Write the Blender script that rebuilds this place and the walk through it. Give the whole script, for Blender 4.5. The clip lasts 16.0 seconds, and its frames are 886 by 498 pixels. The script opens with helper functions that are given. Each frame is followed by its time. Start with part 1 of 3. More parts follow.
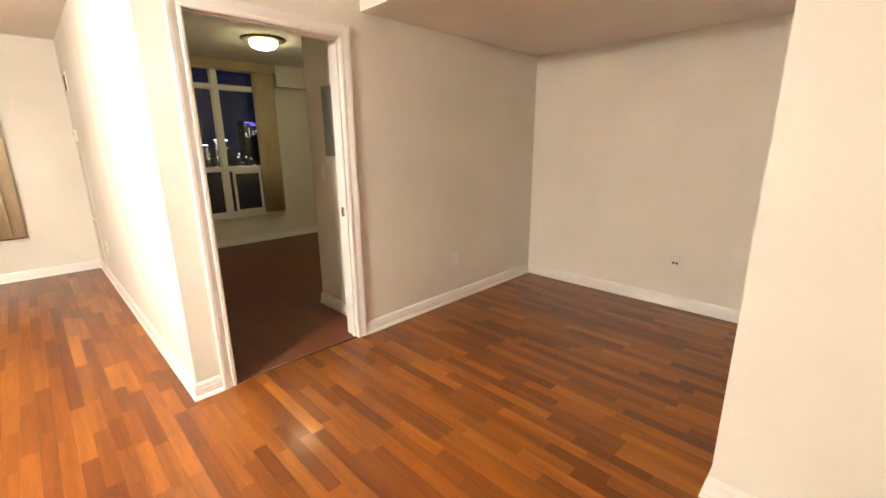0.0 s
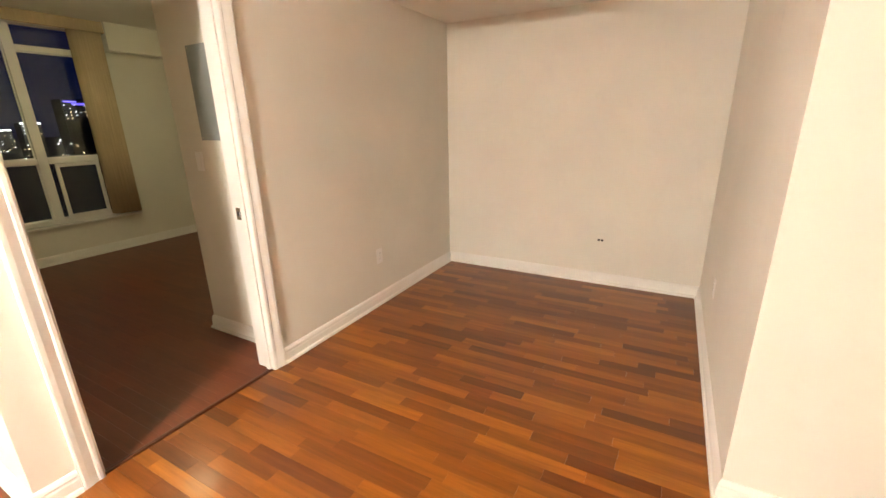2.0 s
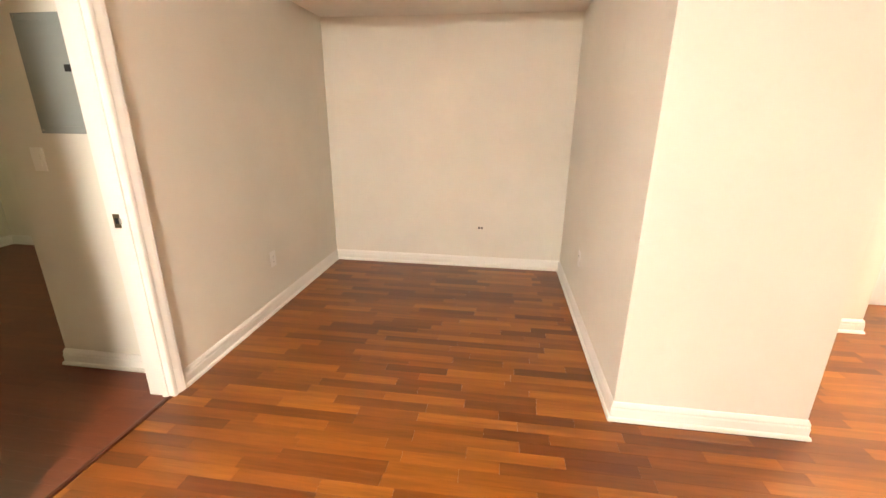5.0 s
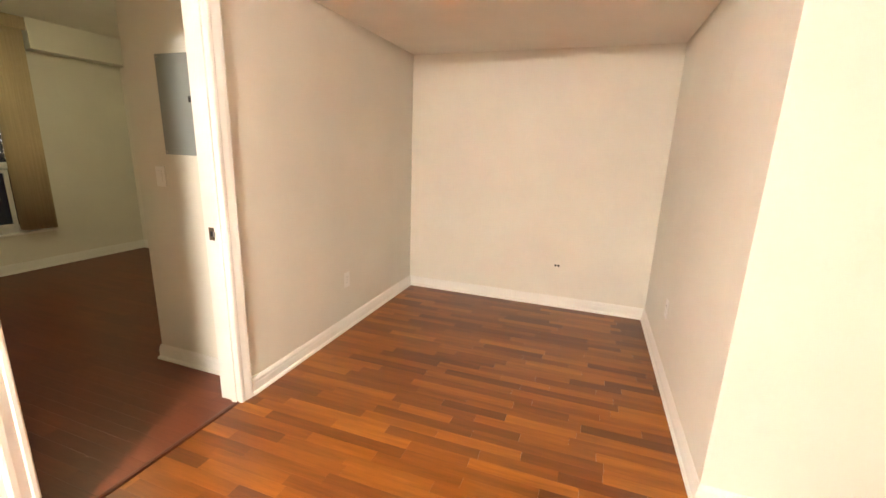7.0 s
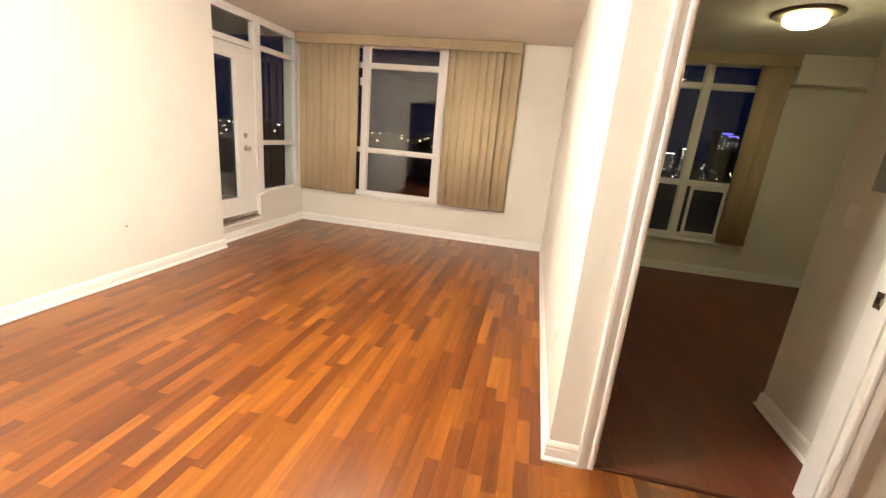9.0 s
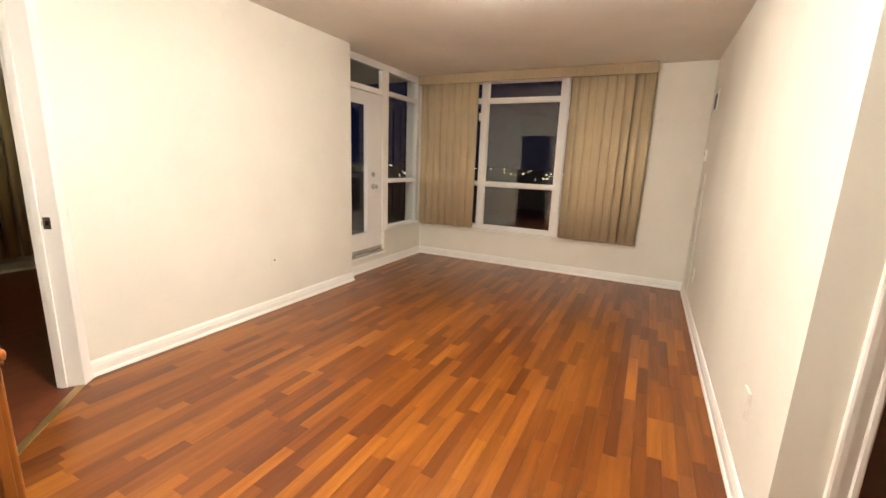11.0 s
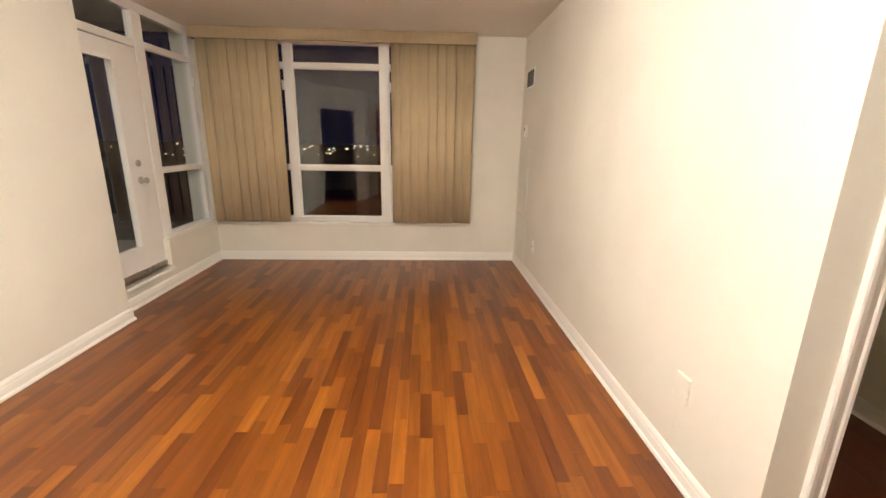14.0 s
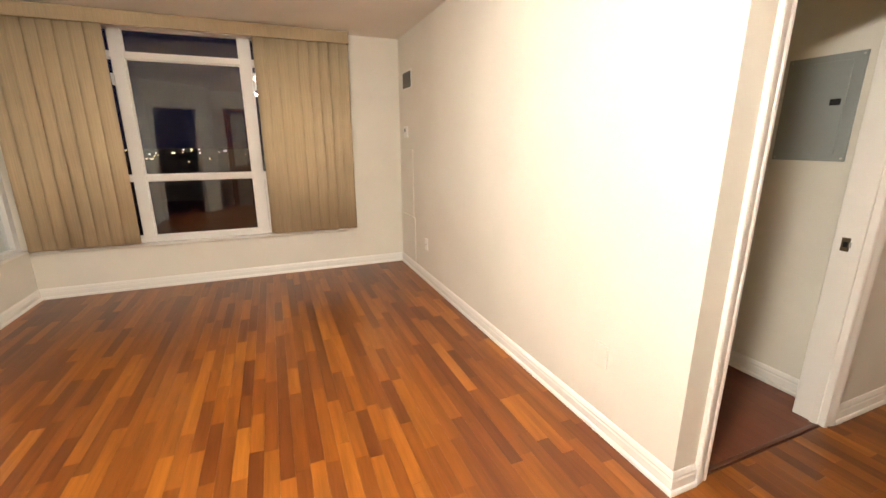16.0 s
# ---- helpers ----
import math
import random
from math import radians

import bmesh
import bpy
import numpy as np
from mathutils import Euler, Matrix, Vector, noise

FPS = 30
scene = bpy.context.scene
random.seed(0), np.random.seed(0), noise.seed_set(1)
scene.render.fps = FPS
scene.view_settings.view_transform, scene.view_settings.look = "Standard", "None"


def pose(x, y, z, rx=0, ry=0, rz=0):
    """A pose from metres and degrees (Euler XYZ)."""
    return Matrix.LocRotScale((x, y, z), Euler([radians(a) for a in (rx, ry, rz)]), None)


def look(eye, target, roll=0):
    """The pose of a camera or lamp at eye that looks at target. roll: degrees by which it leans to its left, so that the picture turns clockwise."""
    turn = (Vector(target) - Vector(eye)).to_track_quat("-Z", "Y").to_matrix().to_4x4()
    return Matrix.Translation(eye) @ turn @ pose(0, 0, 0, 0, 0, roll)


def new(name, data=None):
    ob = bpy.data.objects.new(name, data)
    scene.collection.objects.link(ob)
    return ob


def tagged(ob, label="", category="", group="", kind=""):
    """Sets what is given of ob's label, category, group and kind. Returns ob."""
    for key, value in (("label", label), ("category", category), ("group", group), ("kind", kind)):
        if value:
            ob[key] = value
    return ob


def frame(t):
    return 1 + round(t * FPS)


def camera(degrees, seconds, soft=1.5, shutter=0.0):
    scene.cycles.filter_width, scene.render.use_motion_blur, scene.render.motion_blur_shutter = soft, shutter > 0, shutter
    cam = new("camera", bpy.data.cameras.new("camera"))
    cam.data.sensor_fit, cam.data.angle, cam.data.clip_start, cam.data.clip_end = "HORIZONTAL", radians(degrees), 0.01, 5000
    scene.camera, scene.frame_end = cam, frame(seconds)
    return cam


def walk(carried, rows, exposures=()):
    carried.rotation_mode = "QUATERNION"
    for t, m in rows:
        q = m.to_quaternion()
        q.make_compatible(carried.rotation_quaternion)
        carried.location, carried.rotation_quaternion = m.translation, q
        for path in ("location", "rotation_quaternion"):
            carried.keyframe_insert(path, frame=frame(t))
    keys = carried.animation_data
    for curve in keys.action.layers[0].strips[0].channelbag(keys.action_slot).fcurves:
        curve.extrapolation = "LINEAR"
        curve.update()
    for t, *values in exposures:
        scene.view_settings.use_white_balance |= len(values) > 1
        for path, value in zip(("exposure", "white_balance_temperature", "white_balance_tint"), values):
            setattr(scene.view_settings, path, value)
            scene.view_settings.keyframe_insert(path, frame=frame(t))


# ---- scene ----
cam = camera(94.1, 16.0)
PATH = [
    (0, (-0.472, -2.445, 1.389), (0.898, -1.074, 0.896), -0.5),
    (0.5, (-0.464, -2.348, 1.392), (0.943, -1.015, 0.902), 0.5),
    (1, (-0.44, -2.194, 1.386), (1.108, -1.047, 0.849), 0.0),
    (1.5, (-0.392, -2.108, 1.368), (1.211, -1.061, 0.789), -0.7),
    (2, (-0.305, -1.92, 1.381), (1.367, -0.993, 0.793), -1.2),
    (2.5, (-0.264, -1.799, 1.377), (1.533, -1.145, 0.794), -1.4),
    (3, (-0.298, -1.654, 1.371), (1.573, -1.35, 0.733), -1.5),
    (3.5, (-0.385, -1.572, 1.371), (1.498, -1.388, 0.722), -0.8),
    (4, (-0.464, -1.583, 1.38), (1.422, -1.368, 0.75), -0.0),
    (6.5, (-0.55, -1.684, 1.399), (1.339, -1.282, 0.883), 0.8),
    (7, (-0.45, -1.677, 1.387), (1.383, -1.032, 0.915), 2.0),
    (7.5, (-0.318, -1.591, 1.388), (1.27, -0.447, 0.974), 3.7),
    (8, (-0.253, -1.562, 1.375), (0.722, 0.131, 0.943), 5.0),
    (8.5, (-0.2, -1.601, 1.38), (0.005, 0.325, 0.882), 5.9),
    (9, (-0.24, -1.656, 1.386), (-0.615, 0.233, 0.848), 5.2),
    (9.5, (-0.453, -1.728, 1.349), (-1.125, 0.081, 0.826), 3.9),
    (9.7, (-0.461, -1.704, 1.336), (-1.253, 0.06, 0.826), 3.6),
    (11.8, (-0.558, -1.484, 1.359), (-1.409, 0.284, 0.97), 1.9),
    (12, (-0.62, -1.462, 1.352), (-1.391, 0.335, 0.931), 1.9),
    (12.5, (-0.802, -1.386, 1.371), (-1.39, 0.462, 0.882), 0.9),
    (13, (-0.881, -1.297, 1.374), (-1.361, 0.574, 0.854), 1.2),
    (13.5, (-1.003, -1.159, 1.358), (-1.282, 0.758, 0.859), 1.5),
    (14, (-1.09, -1.039, 1.387), (-0.998, 0.894, 0.883), 1.0),
    (14.5, (-1.305, -0.982, 1.371), (-0.67, 0.847, 0.869), -0.7),
    (15, (-1.355, -0.963, 1.381), (-0.54, 0.79, 0.866), -1.0),
    (15.5, (-1.377, -0.954, 1.389), (-0.605, 0.821, 0.885), -0.6),
    (16, (-1.396, -0.942, 1.403), (-0.664, 0.851, 0.901), -0.1),
]
walk(cam, [(t, look(eye, target, roll)) for t, eye, target, roll in PATH],
     exposures=[(0.0, 0.32), (2.0, 0.54), (3.5, 0.55), (7.0, 0.76), (7.5, 0.72), (8.5, 0.20), (9.5, -0.20), (12.0, -0.56), (14.0, -0.52), (16.0, -0.30)])

# ---------------------------------------------------------------- world
world = bpy.data.worlds.new("night")
scene.world = world
world.use_nodes = True
wn = world.node_tree.nodes
wn["Background"].inputs["Color"].default_value = (0.006, 0.011, 0.050, 1)
wn["Background"].inputs["Strength"].default_value = 0.35

LIVING_GLOW = 240.0
DINING_GLOW = 660.0
BEDROOM_GLOW = 36.0
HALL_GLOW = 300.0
WARM = (1.0, 0.885, 0.77)
DINING_TINT = (1.0, 0.92, 0.785)
OLIVE = (1.0, 0.88, 0.50)


# ---------------------------------------------------------------- materials
def rgb(r, g, b):
    return (r, g, b, 1.0)


def base_mat(name, color, rough=0.6, metal=0.0, coat=0.0, ior=1.45):
    m = bpy.data.materials.new(name)
    m.use_nodes = True
    b = m.node_tree.nodes["Principled BSDF"]
    b.inputs["Base Color"].default_value = rgb(*color)
    b.inputs["Roughness"].default_value = rough
    b.inputs["Metallic"].default_value = metal
    b.inputs["Coat Weight"].default_value = coat
    b.inputs["Coat Roughness"].default_value = 0.12
    b.inputs["IOR"].default_value = ior
    return m, m.node_tree.nodes, m.node_tree.links, b


def add(nodes, kind, **inputs):
    n = nodes.new(kind)
    for key, value in inputs.items():
        n.inputs[key].default_value = value
    return n


def ramp(nodes, stops):
    r = nodes.new("ShaderNodeValToRGB")
    els = r.color_ramp.elements
    while len(els) < len(stops):
        els.new(0.5)
    for e, (p, c) in zip(els, stops):
        e.position, e.color = p, rgb(*c)
    return r


def painted(name, color, rough, scale=260.0, bump=0.06, spread=0.05, dirt=0.0):
    """Rolled paint: fine orange-peel relief, slow tone changes, a few scuffs."""
    m, n, l, b = base_mat(name, color, rough)
    geo = n.new("ShaderNodeNewGeometry")
    slow = add(n, "ShaderNodeTexNoise", Scale=1.3, Detail=4.0)
    l.new(geo.outputs["Position"], slow.inputs["Vector"])
    lo = tuple(c * (1 - spread) for c in color)
    hi = tuple(min(1, c * (1 + spread)) for c in color)
    r = ramp(n, [(0.3, lo), (0.7, hi)])
    l.new(slow.outputs["Fac"], r.inputs["Fac"])
    l.new(r.outputs["Color"], b.inputs["Base Color"])
    if dirt:
        sc = add(n, "ShaderNodeTexNoise", Scale=7.0, Detail=6.0, Roughness=0.7)
        l.new(geo.outputs["Position"], sc.inputs["Vector"])
        rr = ramp(n, [(0.60, (1, 1, 1)), (0.72, (1 - dirt, 1 - dirt, 1 - dirt))])
        l.new(sc.outputs["Fac"], rr.inputs["Fac"])
        mix = n.new("ShaderNodeMix")
        mix.data_type, mix.blend_type = "RGBA", "MULTIPLY"
        mix.inputs["Factor"].default_value = 1.0
        l.new(r.outputs["Color"], mix.inputs["A"])
        l.new(rr.outputs["Color"], mix.inputs["B"])
        l.new(mix.outputs["Result"], b.inputs["Base Color"])
    fine = add(n, "ShaderNodeTexNoise", Scale=scale, Detail=2.0)
    l.new(geo.outputs["Position"], fine.inputs["Vector"])
    bp = add(n, "ShaderNodeBump", Strength=bump, Distance=0.002)
    l.new(fine.outputs["Fac"], bp.inputs["Height"])
    l.new(bp.outputs["Normal"], b.inputs["Normal"])
    rn = n.new("ShaderNodeMapRange")
    rn.inputs["To Min"].default_value, rn.inputs["To Max"].default_value = rough - 0.06, rough + 0.08
    l.new(slow.outputs["Fac"], rn.inputs["Value"])
    l.new(rn.outputs["Result"], b.inputs["Roughness"])
    return m


def wood(name, stops, source, grain=(26.0, 1.6, 26.0), rough=0.3, coat=0.25, dark=0.84, ior=1.45):
    """Grained wood; source picks the piece's tone: 'object', 'island' or '' (one tone field)."""
    m, n, l, b = base_mat(name, stops[0][1], rough, coat=coat, ior=ior)
    geo = n.new("ShaderNodeNewGeometry")
    if source == "object":
        rnd = n.new("ShaderNodeObjectInfo").outputs["Random"]
    elif source == "island":
        rnd = geo.outputs["Random Per Island"]
    else:
        rnd = add(n, "ShaderNodeTexNoise", Scale=3.0).outputs["Fac"]
    tone = ramp(n, stops)
    l.new(rnd, tone.inputs["Fac"])
    shift = n.new("ShaderNodeVectorMath")
    shift.operation = "MULTIPLY_ADD"
    comb = n.new("ShaderNodeCombineXYZ")
    mul = n.new("ShaderNodeMath")
    mul.operation = "MULTIPLY"
    mul.inputs[1].default_value = 37.0
    l.new(rnd, mul.inputs[0])
    l.new(mul.outputs[0], comb.inputs["X"])
    l.new(mul.outputs[0], comb.inputs["Y"])
    shift.inputs[1].default_value = grain
    l.new(geo.outputs["Position"], shift.inputs[0])
    l.new(comb.outputs[0], shift.inputs[2])
    g1 = add(n, "ShaderNodeTexNoise", Scale=1.0, Detail=6.0, Roughness=0.55, Distortion=0.25)
    l.new(shift.outputs[0], g1.inputs["Vector"])
    g2 = add(n, "ShaderNodeTexNoise", Scale=6.0, Detail=3.0)
    l.new(shift.outputs[0], g2.inputs["Vector"])
    gr = ramp(n, [(0.32, (dark, dark * 0.97, dark * 0.94)), (0.66, (1.06, 1.05, 1.0))])
    l.new(g1.outputs["Fac"], gr.inputs["Fac"])
    gr2 = ramp(n, [(0.28, (0.86, 0.85, 0.84)), (0.6, (1, 1, 1))])
    l.new(g2.outputs["Fac"], gr2.inputs["Fac"])
    last = tone.outputs["Color"]
    for src in (gr, gr2):
        mix = n.new("ShaderNodeMix")
        mix.data_type, mix.blend_type = "RGBA", "MULTIPLY"
        mix.inputs["Factor"].default_value = 1.0
        l.new(last, mix.inputs["A"])
        l.new(src.outputs["Color"], mix.inputs["B"])
        last = mix.outputs["Result"]
    l.new(last, b.inputs["Base Color"])
    return m


def metal(name, color, rough, is_metal=1.0):
    m, n, l, b = base_mat(name, color, rough, is_metal)
    tc = n.new("ShaderNodeNewGeometry")
    nz = add(n, "ShaderNodeTexNoise", Scale=60.0, Detail=4.0)
    l.new(tc.outputs["Position"], nz.inputs["Vector"])
    mr = n.new("ShaderNodeMapRange")
    mr.inputs["To Min"].default_value, mr.inputs["To Max"].default_value = rough - 0.08, rough + 0.12
    l.new(nz.outputs["Fac"], mr.inputs["Value"])
    l.new(mr.outputs["Result"], b.inputs["Roughness"])
    return m


def glow(name, color, strength):
    m = bpy.data.materials.new(name)
    m.use_nodes = True
    n = m.node_tree.nodes
    b = n["Principled BSDF"]
    b.inputs["Base Color"].default_value = rgb(0.8, 0.8, 0.8)
    b.inputs["Emission Color"].default_value = rgb(*color)
    b.inputs["Emission Strength"].default_value = strength
    return m


def cloth(name, color):
    """Woven vane fabric with slubs running down it."""
    m, n, l, b = base_mat(name, color, 0.85)
    geo = n.new("ShaderNodeNewGeometry")
    sc = n.new("ShaderNodeVectorMath")
    sc.operation = "MULTIPLY"
    sc.inputs[1].default_value = (150.0, 150.0, 3.0)
    l.new(geo.outputs["Position"], sc.inputs[0])
    a = add(n, "ShaderNodeTexNoise", Scale=1.0, Detail=4.0)
    l.new(sc.outputs[0], a.inputs["Vector"])
    slow = add(n, "ShaderNodeTexNoise", Scale=2.0, Detail=3.0)
    l.new(geo.outputs["Position"], slow.inputs["Vector"])
    r = ramp(n, [(0.3, tuple(c * 0.90 for c in color)), (0.7, tuple(c * 1.07 for c in color))])
    l.new(a.outputs["Fac"], r.inputs["Fac"])
    r2 = ramp(n, [(0.3, (0.9, 0.9, 0.9)), (0.7, (1.05, 1.05, 1.05))])
    l.new(slow.outputs["Fac"], r2.inputs["Fac"])
    mix = n.new("ShaderNodeMix")
    mix.data_type, mix.blend_type = "RGBA", "MULTIPLY"
    mix.inputs["Factor"].default_value = 1.0
    l.new(r.outputs["Color"], mix.inputs["A"])
    l.new(r2.outputs["Color"], mix.inputs["B"])
    l.new(mix.outputs["Result"], b.inputs["Base Color"])
    bp = add(n, "ShaderNodeBump", Strength=0.25, Distance=0.001)
    l.new(a.outputs["Fac"], bp.inputs["Height"])
    l.new(bp.outputs["Normal"], b.inputs["Normal"])
    return m


WALL = painted("wall_paint", (0.79, 0.766, 0.688), 0.55, dirt=0.03)
CEIL = painted("ceiling_paint", (0.84, 0.81, 0.745), 0.9, scale=140.0, bump=0.25)
TRIM = painted("trim_paint", (0.87, 0.86, 0.82), 0.32, scale=90.0, bump=0.02, spread=0.02, dirt=0.05)
VINYL = painted("white_vinyl", (0.84, 0.83, 0.80), 0.35, scale=90.0, bump=0.01, spread=0.02)
PLATE = painted("ivory_plastic", (0.90, 0.89, 0.85), 0.35, scale=90.0, bump=0.0, spread=0.01)
STRIP_TONES = [(0.0, (0.112, 0.028, 0.006)), (0.20, (0.148, 0.040, 0.007)), (0.42, (0.186, 0.054, 0.008)),
               (0.66, (0.226, 0.070, 0.010)), (0.86, (0.270, 0.088, 0.012)), (1.0, (0.330, 0.114, 0.015))]
STRIP_ONE = wood("laminate_strip", STRIP_TONES, "object", rough=0.30, coat=0.1, dark=0.70, ior=1.4)
STRIP_MANY = wood("laminate_strips", STRIP_TONES, "island", rough=0.30, coat=0.1, dark=0.70, ior=1.4)
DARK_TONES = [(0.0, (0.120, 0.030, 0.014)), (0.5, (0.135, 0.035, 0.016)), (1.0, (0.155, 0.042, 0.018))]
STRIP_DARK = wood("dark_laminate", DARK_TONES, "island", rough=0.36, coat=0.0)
SADDLE = wood("threshold_wood", [(0.0, (0.07, 0.018, 0.010)), (1.0, (0.10, 0.028, 0.014))], "", rough=0.3)
OAK = wood("honey_oak", [(0.0, (0.20, 0.062, 0.014)), (1.0, (0.30, 0.105, 0.022))], "", grain=(30.0, 30.0, 2.0), rough=0.35)
BRASS = metal("brass_strip", (0.55, 0.40, 0.20), 0.35)
CHROME = metal("satin_nickel", (0.55, 0.53, 0.50), 0.28)
# darker than the ceiling, so the pan carries the soft shadow round the bowl
PAN = metal("pan_shadow_tone", (0.30, 0.245, 0.175), 0.55)
DARKMETAL = metal("dark_bronze", (0.20, 0.155, 0.10), 0.4)
GREY = painted("grey_enamel", (0.30, 0.33, 0.325), 0.32, scale=180.0, bump=0.04, spread=0.05)
BLACK, *_ = base_mat("black_plastic", (0.012, 0.012, 0.013), 0.4)
JOINT, *_ = base_mat("floor_joint", (0.085, 0.024, 0.010), 0.6)
VANE = cloth("vane_cloth", (0.56, 0.45, 0.285))
VALANCE = cloth("valance_cloth", (0.45, 0.355, 0.225))
GRILLE = painted("grey_grille", (0.35, 0.33, 0.29), 0.5, spread=0.03)
NIGHT, *_ = base_mat("night_ground", (0.010, 0.010, 0.012), 0.95)
NIGHTWALL, *_ = base_mat("night_facade", (0.03, 0.03, 0.035), 0.9)


def glass_mat():
    m, n, l, b = base_mat("window_glass", (0.92, 0.95, 0.95), 0.0, ior=1.5)
    b.inputs["Transmission Weight"].default_value = 1.0
    return m


GLASS = glass_mat()
LIVING_LIT = glow("living_bulb", WARM, LIVING_GLOW)
DINING_LIT = glow("dining_bulb", DINING_TINT, DINING_GLOW)
BED_LIT = glow("bedroom_bulb", OLIVE, BEDROOM_GLOW)
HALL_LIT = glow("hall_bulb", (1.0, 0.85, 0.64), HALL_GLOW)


# ---------------------------------------------------------------- mesh helpers
def box(bm, x0, y0, z0, x1, y1, z1, bevel=0.0):
    ret = bmesh.ops.create_cube(bm, size=1.0)
    vs = ret["verts"]
    for v in vs:
        v.co = Vector(((x0 + x1) / 2 + v.co.x * (x1 - x0), (y0 + y1) / 2 + v.co.y * (y1 - y0), (z0 + z1) / 2 + v.co.z * (z1 - z0)))
    if bevel > 0:
        es = list({e for v in vs for e in v.link_edges})
        bmesh.ops.bevel(bm, geom=es, offset=bevel, segments=2, affect="EDGES", profile=0.5)


def boxed(*boxes, bevel=0.0):
    bm = bmesh.new()
    for b in boxes:
        box(bm, *b, bevel=bevel)
    return bm


def link(name, bm, material, smooth=False):
    bmesh.ops.recalc_face_normals(bm, faces=bm.faces)
    me = bpy.data.meshes.new(name)
    bm.to_mesh(me)
    bm.free()
    me.materials.append(material)
    if smooth:
        for p in me.polygons:
            p.use_smooth = True
    return new(name, me)


def part(name, bm, material, parent, label="", smooth=False):
    ob = link(name, bm, material, smooth)
    ob.parent = parent
    if label:
        ob["label"] = label
    return ob


def thing(name, label, category, group="", at=(0, 0, 0)):
    ob = new(name)
    ob.location = at
    return tagged(ob, label, category, group)


def structure(name, bm, material, label="", category=""):
    return tagged(link(name, bm, material), label, category, kind="structure")


def cylinder(bm, c, axis, r, h, seg=24, r2=None):
    d = Vector(axis).normalized()
    m = Matrix.Translation(Vector(c) + d * h / 2) @ d.to_track_quat("Z", "Y").to_matrix().to_4x4()
    bmesh.ops.create_cone(bm, cap_ends=True, segments=seg, radius1=r, radius2=r if r2 is None else r2, depth=h, matrix=m)


def lathe(bm, c, prof, seg=40):
    """Turns (radius, height) pairs about the upright through c."""
    rings = []
    for r, h in prof:
        rings.append([bm.verts.new((c[0] + r * math.cos(2 * math.pi * k / seg), c[1] + r * math.sin(2 * math.pi * k / seg), c[2] + h)) for k in range(seg)])
    for a, b in zip(rings, rings[1:]):
        for k in range(seg):
            bm.faces.new((a[k], a[(k + 1) % seg], b[(k + 1) % seg], b[k]))
    bm.faces.new(rings[0])
    bm.faces.new(rings[-1][::-1])


def sweep(bm, path, prof, place):
    """Sweeps a profile (u off to the path's left, v) along a mitred 2D path; place(a, b, v) gives the point."""
    pts = [Vector(p) for p in path]
    rows = []
    for i, p in enumerate(pts):
        d0 = (p - pts[i - 1]).normalized() if i else (pts[1] - p).normalized()
        d1 = (pts[i + 1] - p).normalized() if i + 1 < len(pts) else d0
        n0, n1 = Vector((-d0.y, d0.x)), Vector((-d1.y, d1.x))
        mid = (n0 + n1) / max(0.2, 1 + n0.dot(n1))
        rows.append([bm.verts.new(place(p.x + mid.x * u, p.y + mid.y * u, v)) for u, v in prof])
    k = len(prof)
    for a, b in zip(rows, rows[1:]):
        for j in range(k):
            bm.faces.new((a[j], a[(j + 1) % k], b[(j + 1) % k], b[j]))
    bm.faces.new(rows[0])
    bm.faces.new(rows[-1][::-1])


BASE_PROFILE = [(0, 0), (0.024, 0), (0.0235, 0.010), (0.020, 0.018), (0.014, 0.022), (0.014, 0.060), (0.011, 0.070),
                (0.012, 0.078), (0.008, 0.090), (0.004, 0.098), (0, 0.100)]
CASE_PROFILE = [(0, 0), (0, 0.010), (0.006, 0.014), (0.018, 0.015), (0.024, 0.011), (0.032, 0.013), (0.052, 0.019),
                (0.068, 0.021), (0.075, 0.018), (0.075, 0)]


def baseboard(path, label="white painted moulded baseboard with a rounded shoe"):
    bm = bmesh.new()
    sweep(bm, path, BASE_PROFILE, lambda a, b, v: (a, b, v))
    return structure("baseboard", bm, TRIM, label, "baseboard")


# ---------------------------------------------------------------- plan
H = 2.48            # ceiling
T = 0.12            # partition
XL = -3.36          # living room's left wall
YF = 3.77           # outside wall, inner face
XA = 3.31           # alcove's back wall
YA = -2.225         # alcove's right wall
XC = 1.24           # alcove's mouth
YC = -3.07          # far side of the block beside the alcove
SOFFIT = 2.217
D0, D1, DH = 0.205, 1.065, 2.04     # bedroom doorway
YB = -2.0           # wall behind
XK = -1.75
YQ = -0.44          # where the left wall turns off at 45 degrees
L0, L1 = 0.10, 0.96                 # second room's doorway along the slanted wall
SLANT = Matrix.Translation((XL, YQ, 0)) @ pose(0, 0, 0, 0, 0, -45)
XB, YBQ = XL + 1.25 * math.sqrt(0.5), YQ - 1.25 * math.sqrt(0.5)    # the slanted wall's far end
XG = -3.485         # low wall under the side glazing
XP, YP = 1.25, 0.825                # breaker wall in the bedroom
XBR = 3.20          # bedroom's far side
YEND = 2.03         # where the left wall ends at the side glazing
W0, W1, WZ0 = -3.45, -0.57, 0.455   # living room window
B0, B1, BZ0 = 0.45, 2.24, 0.41      # bedroom window

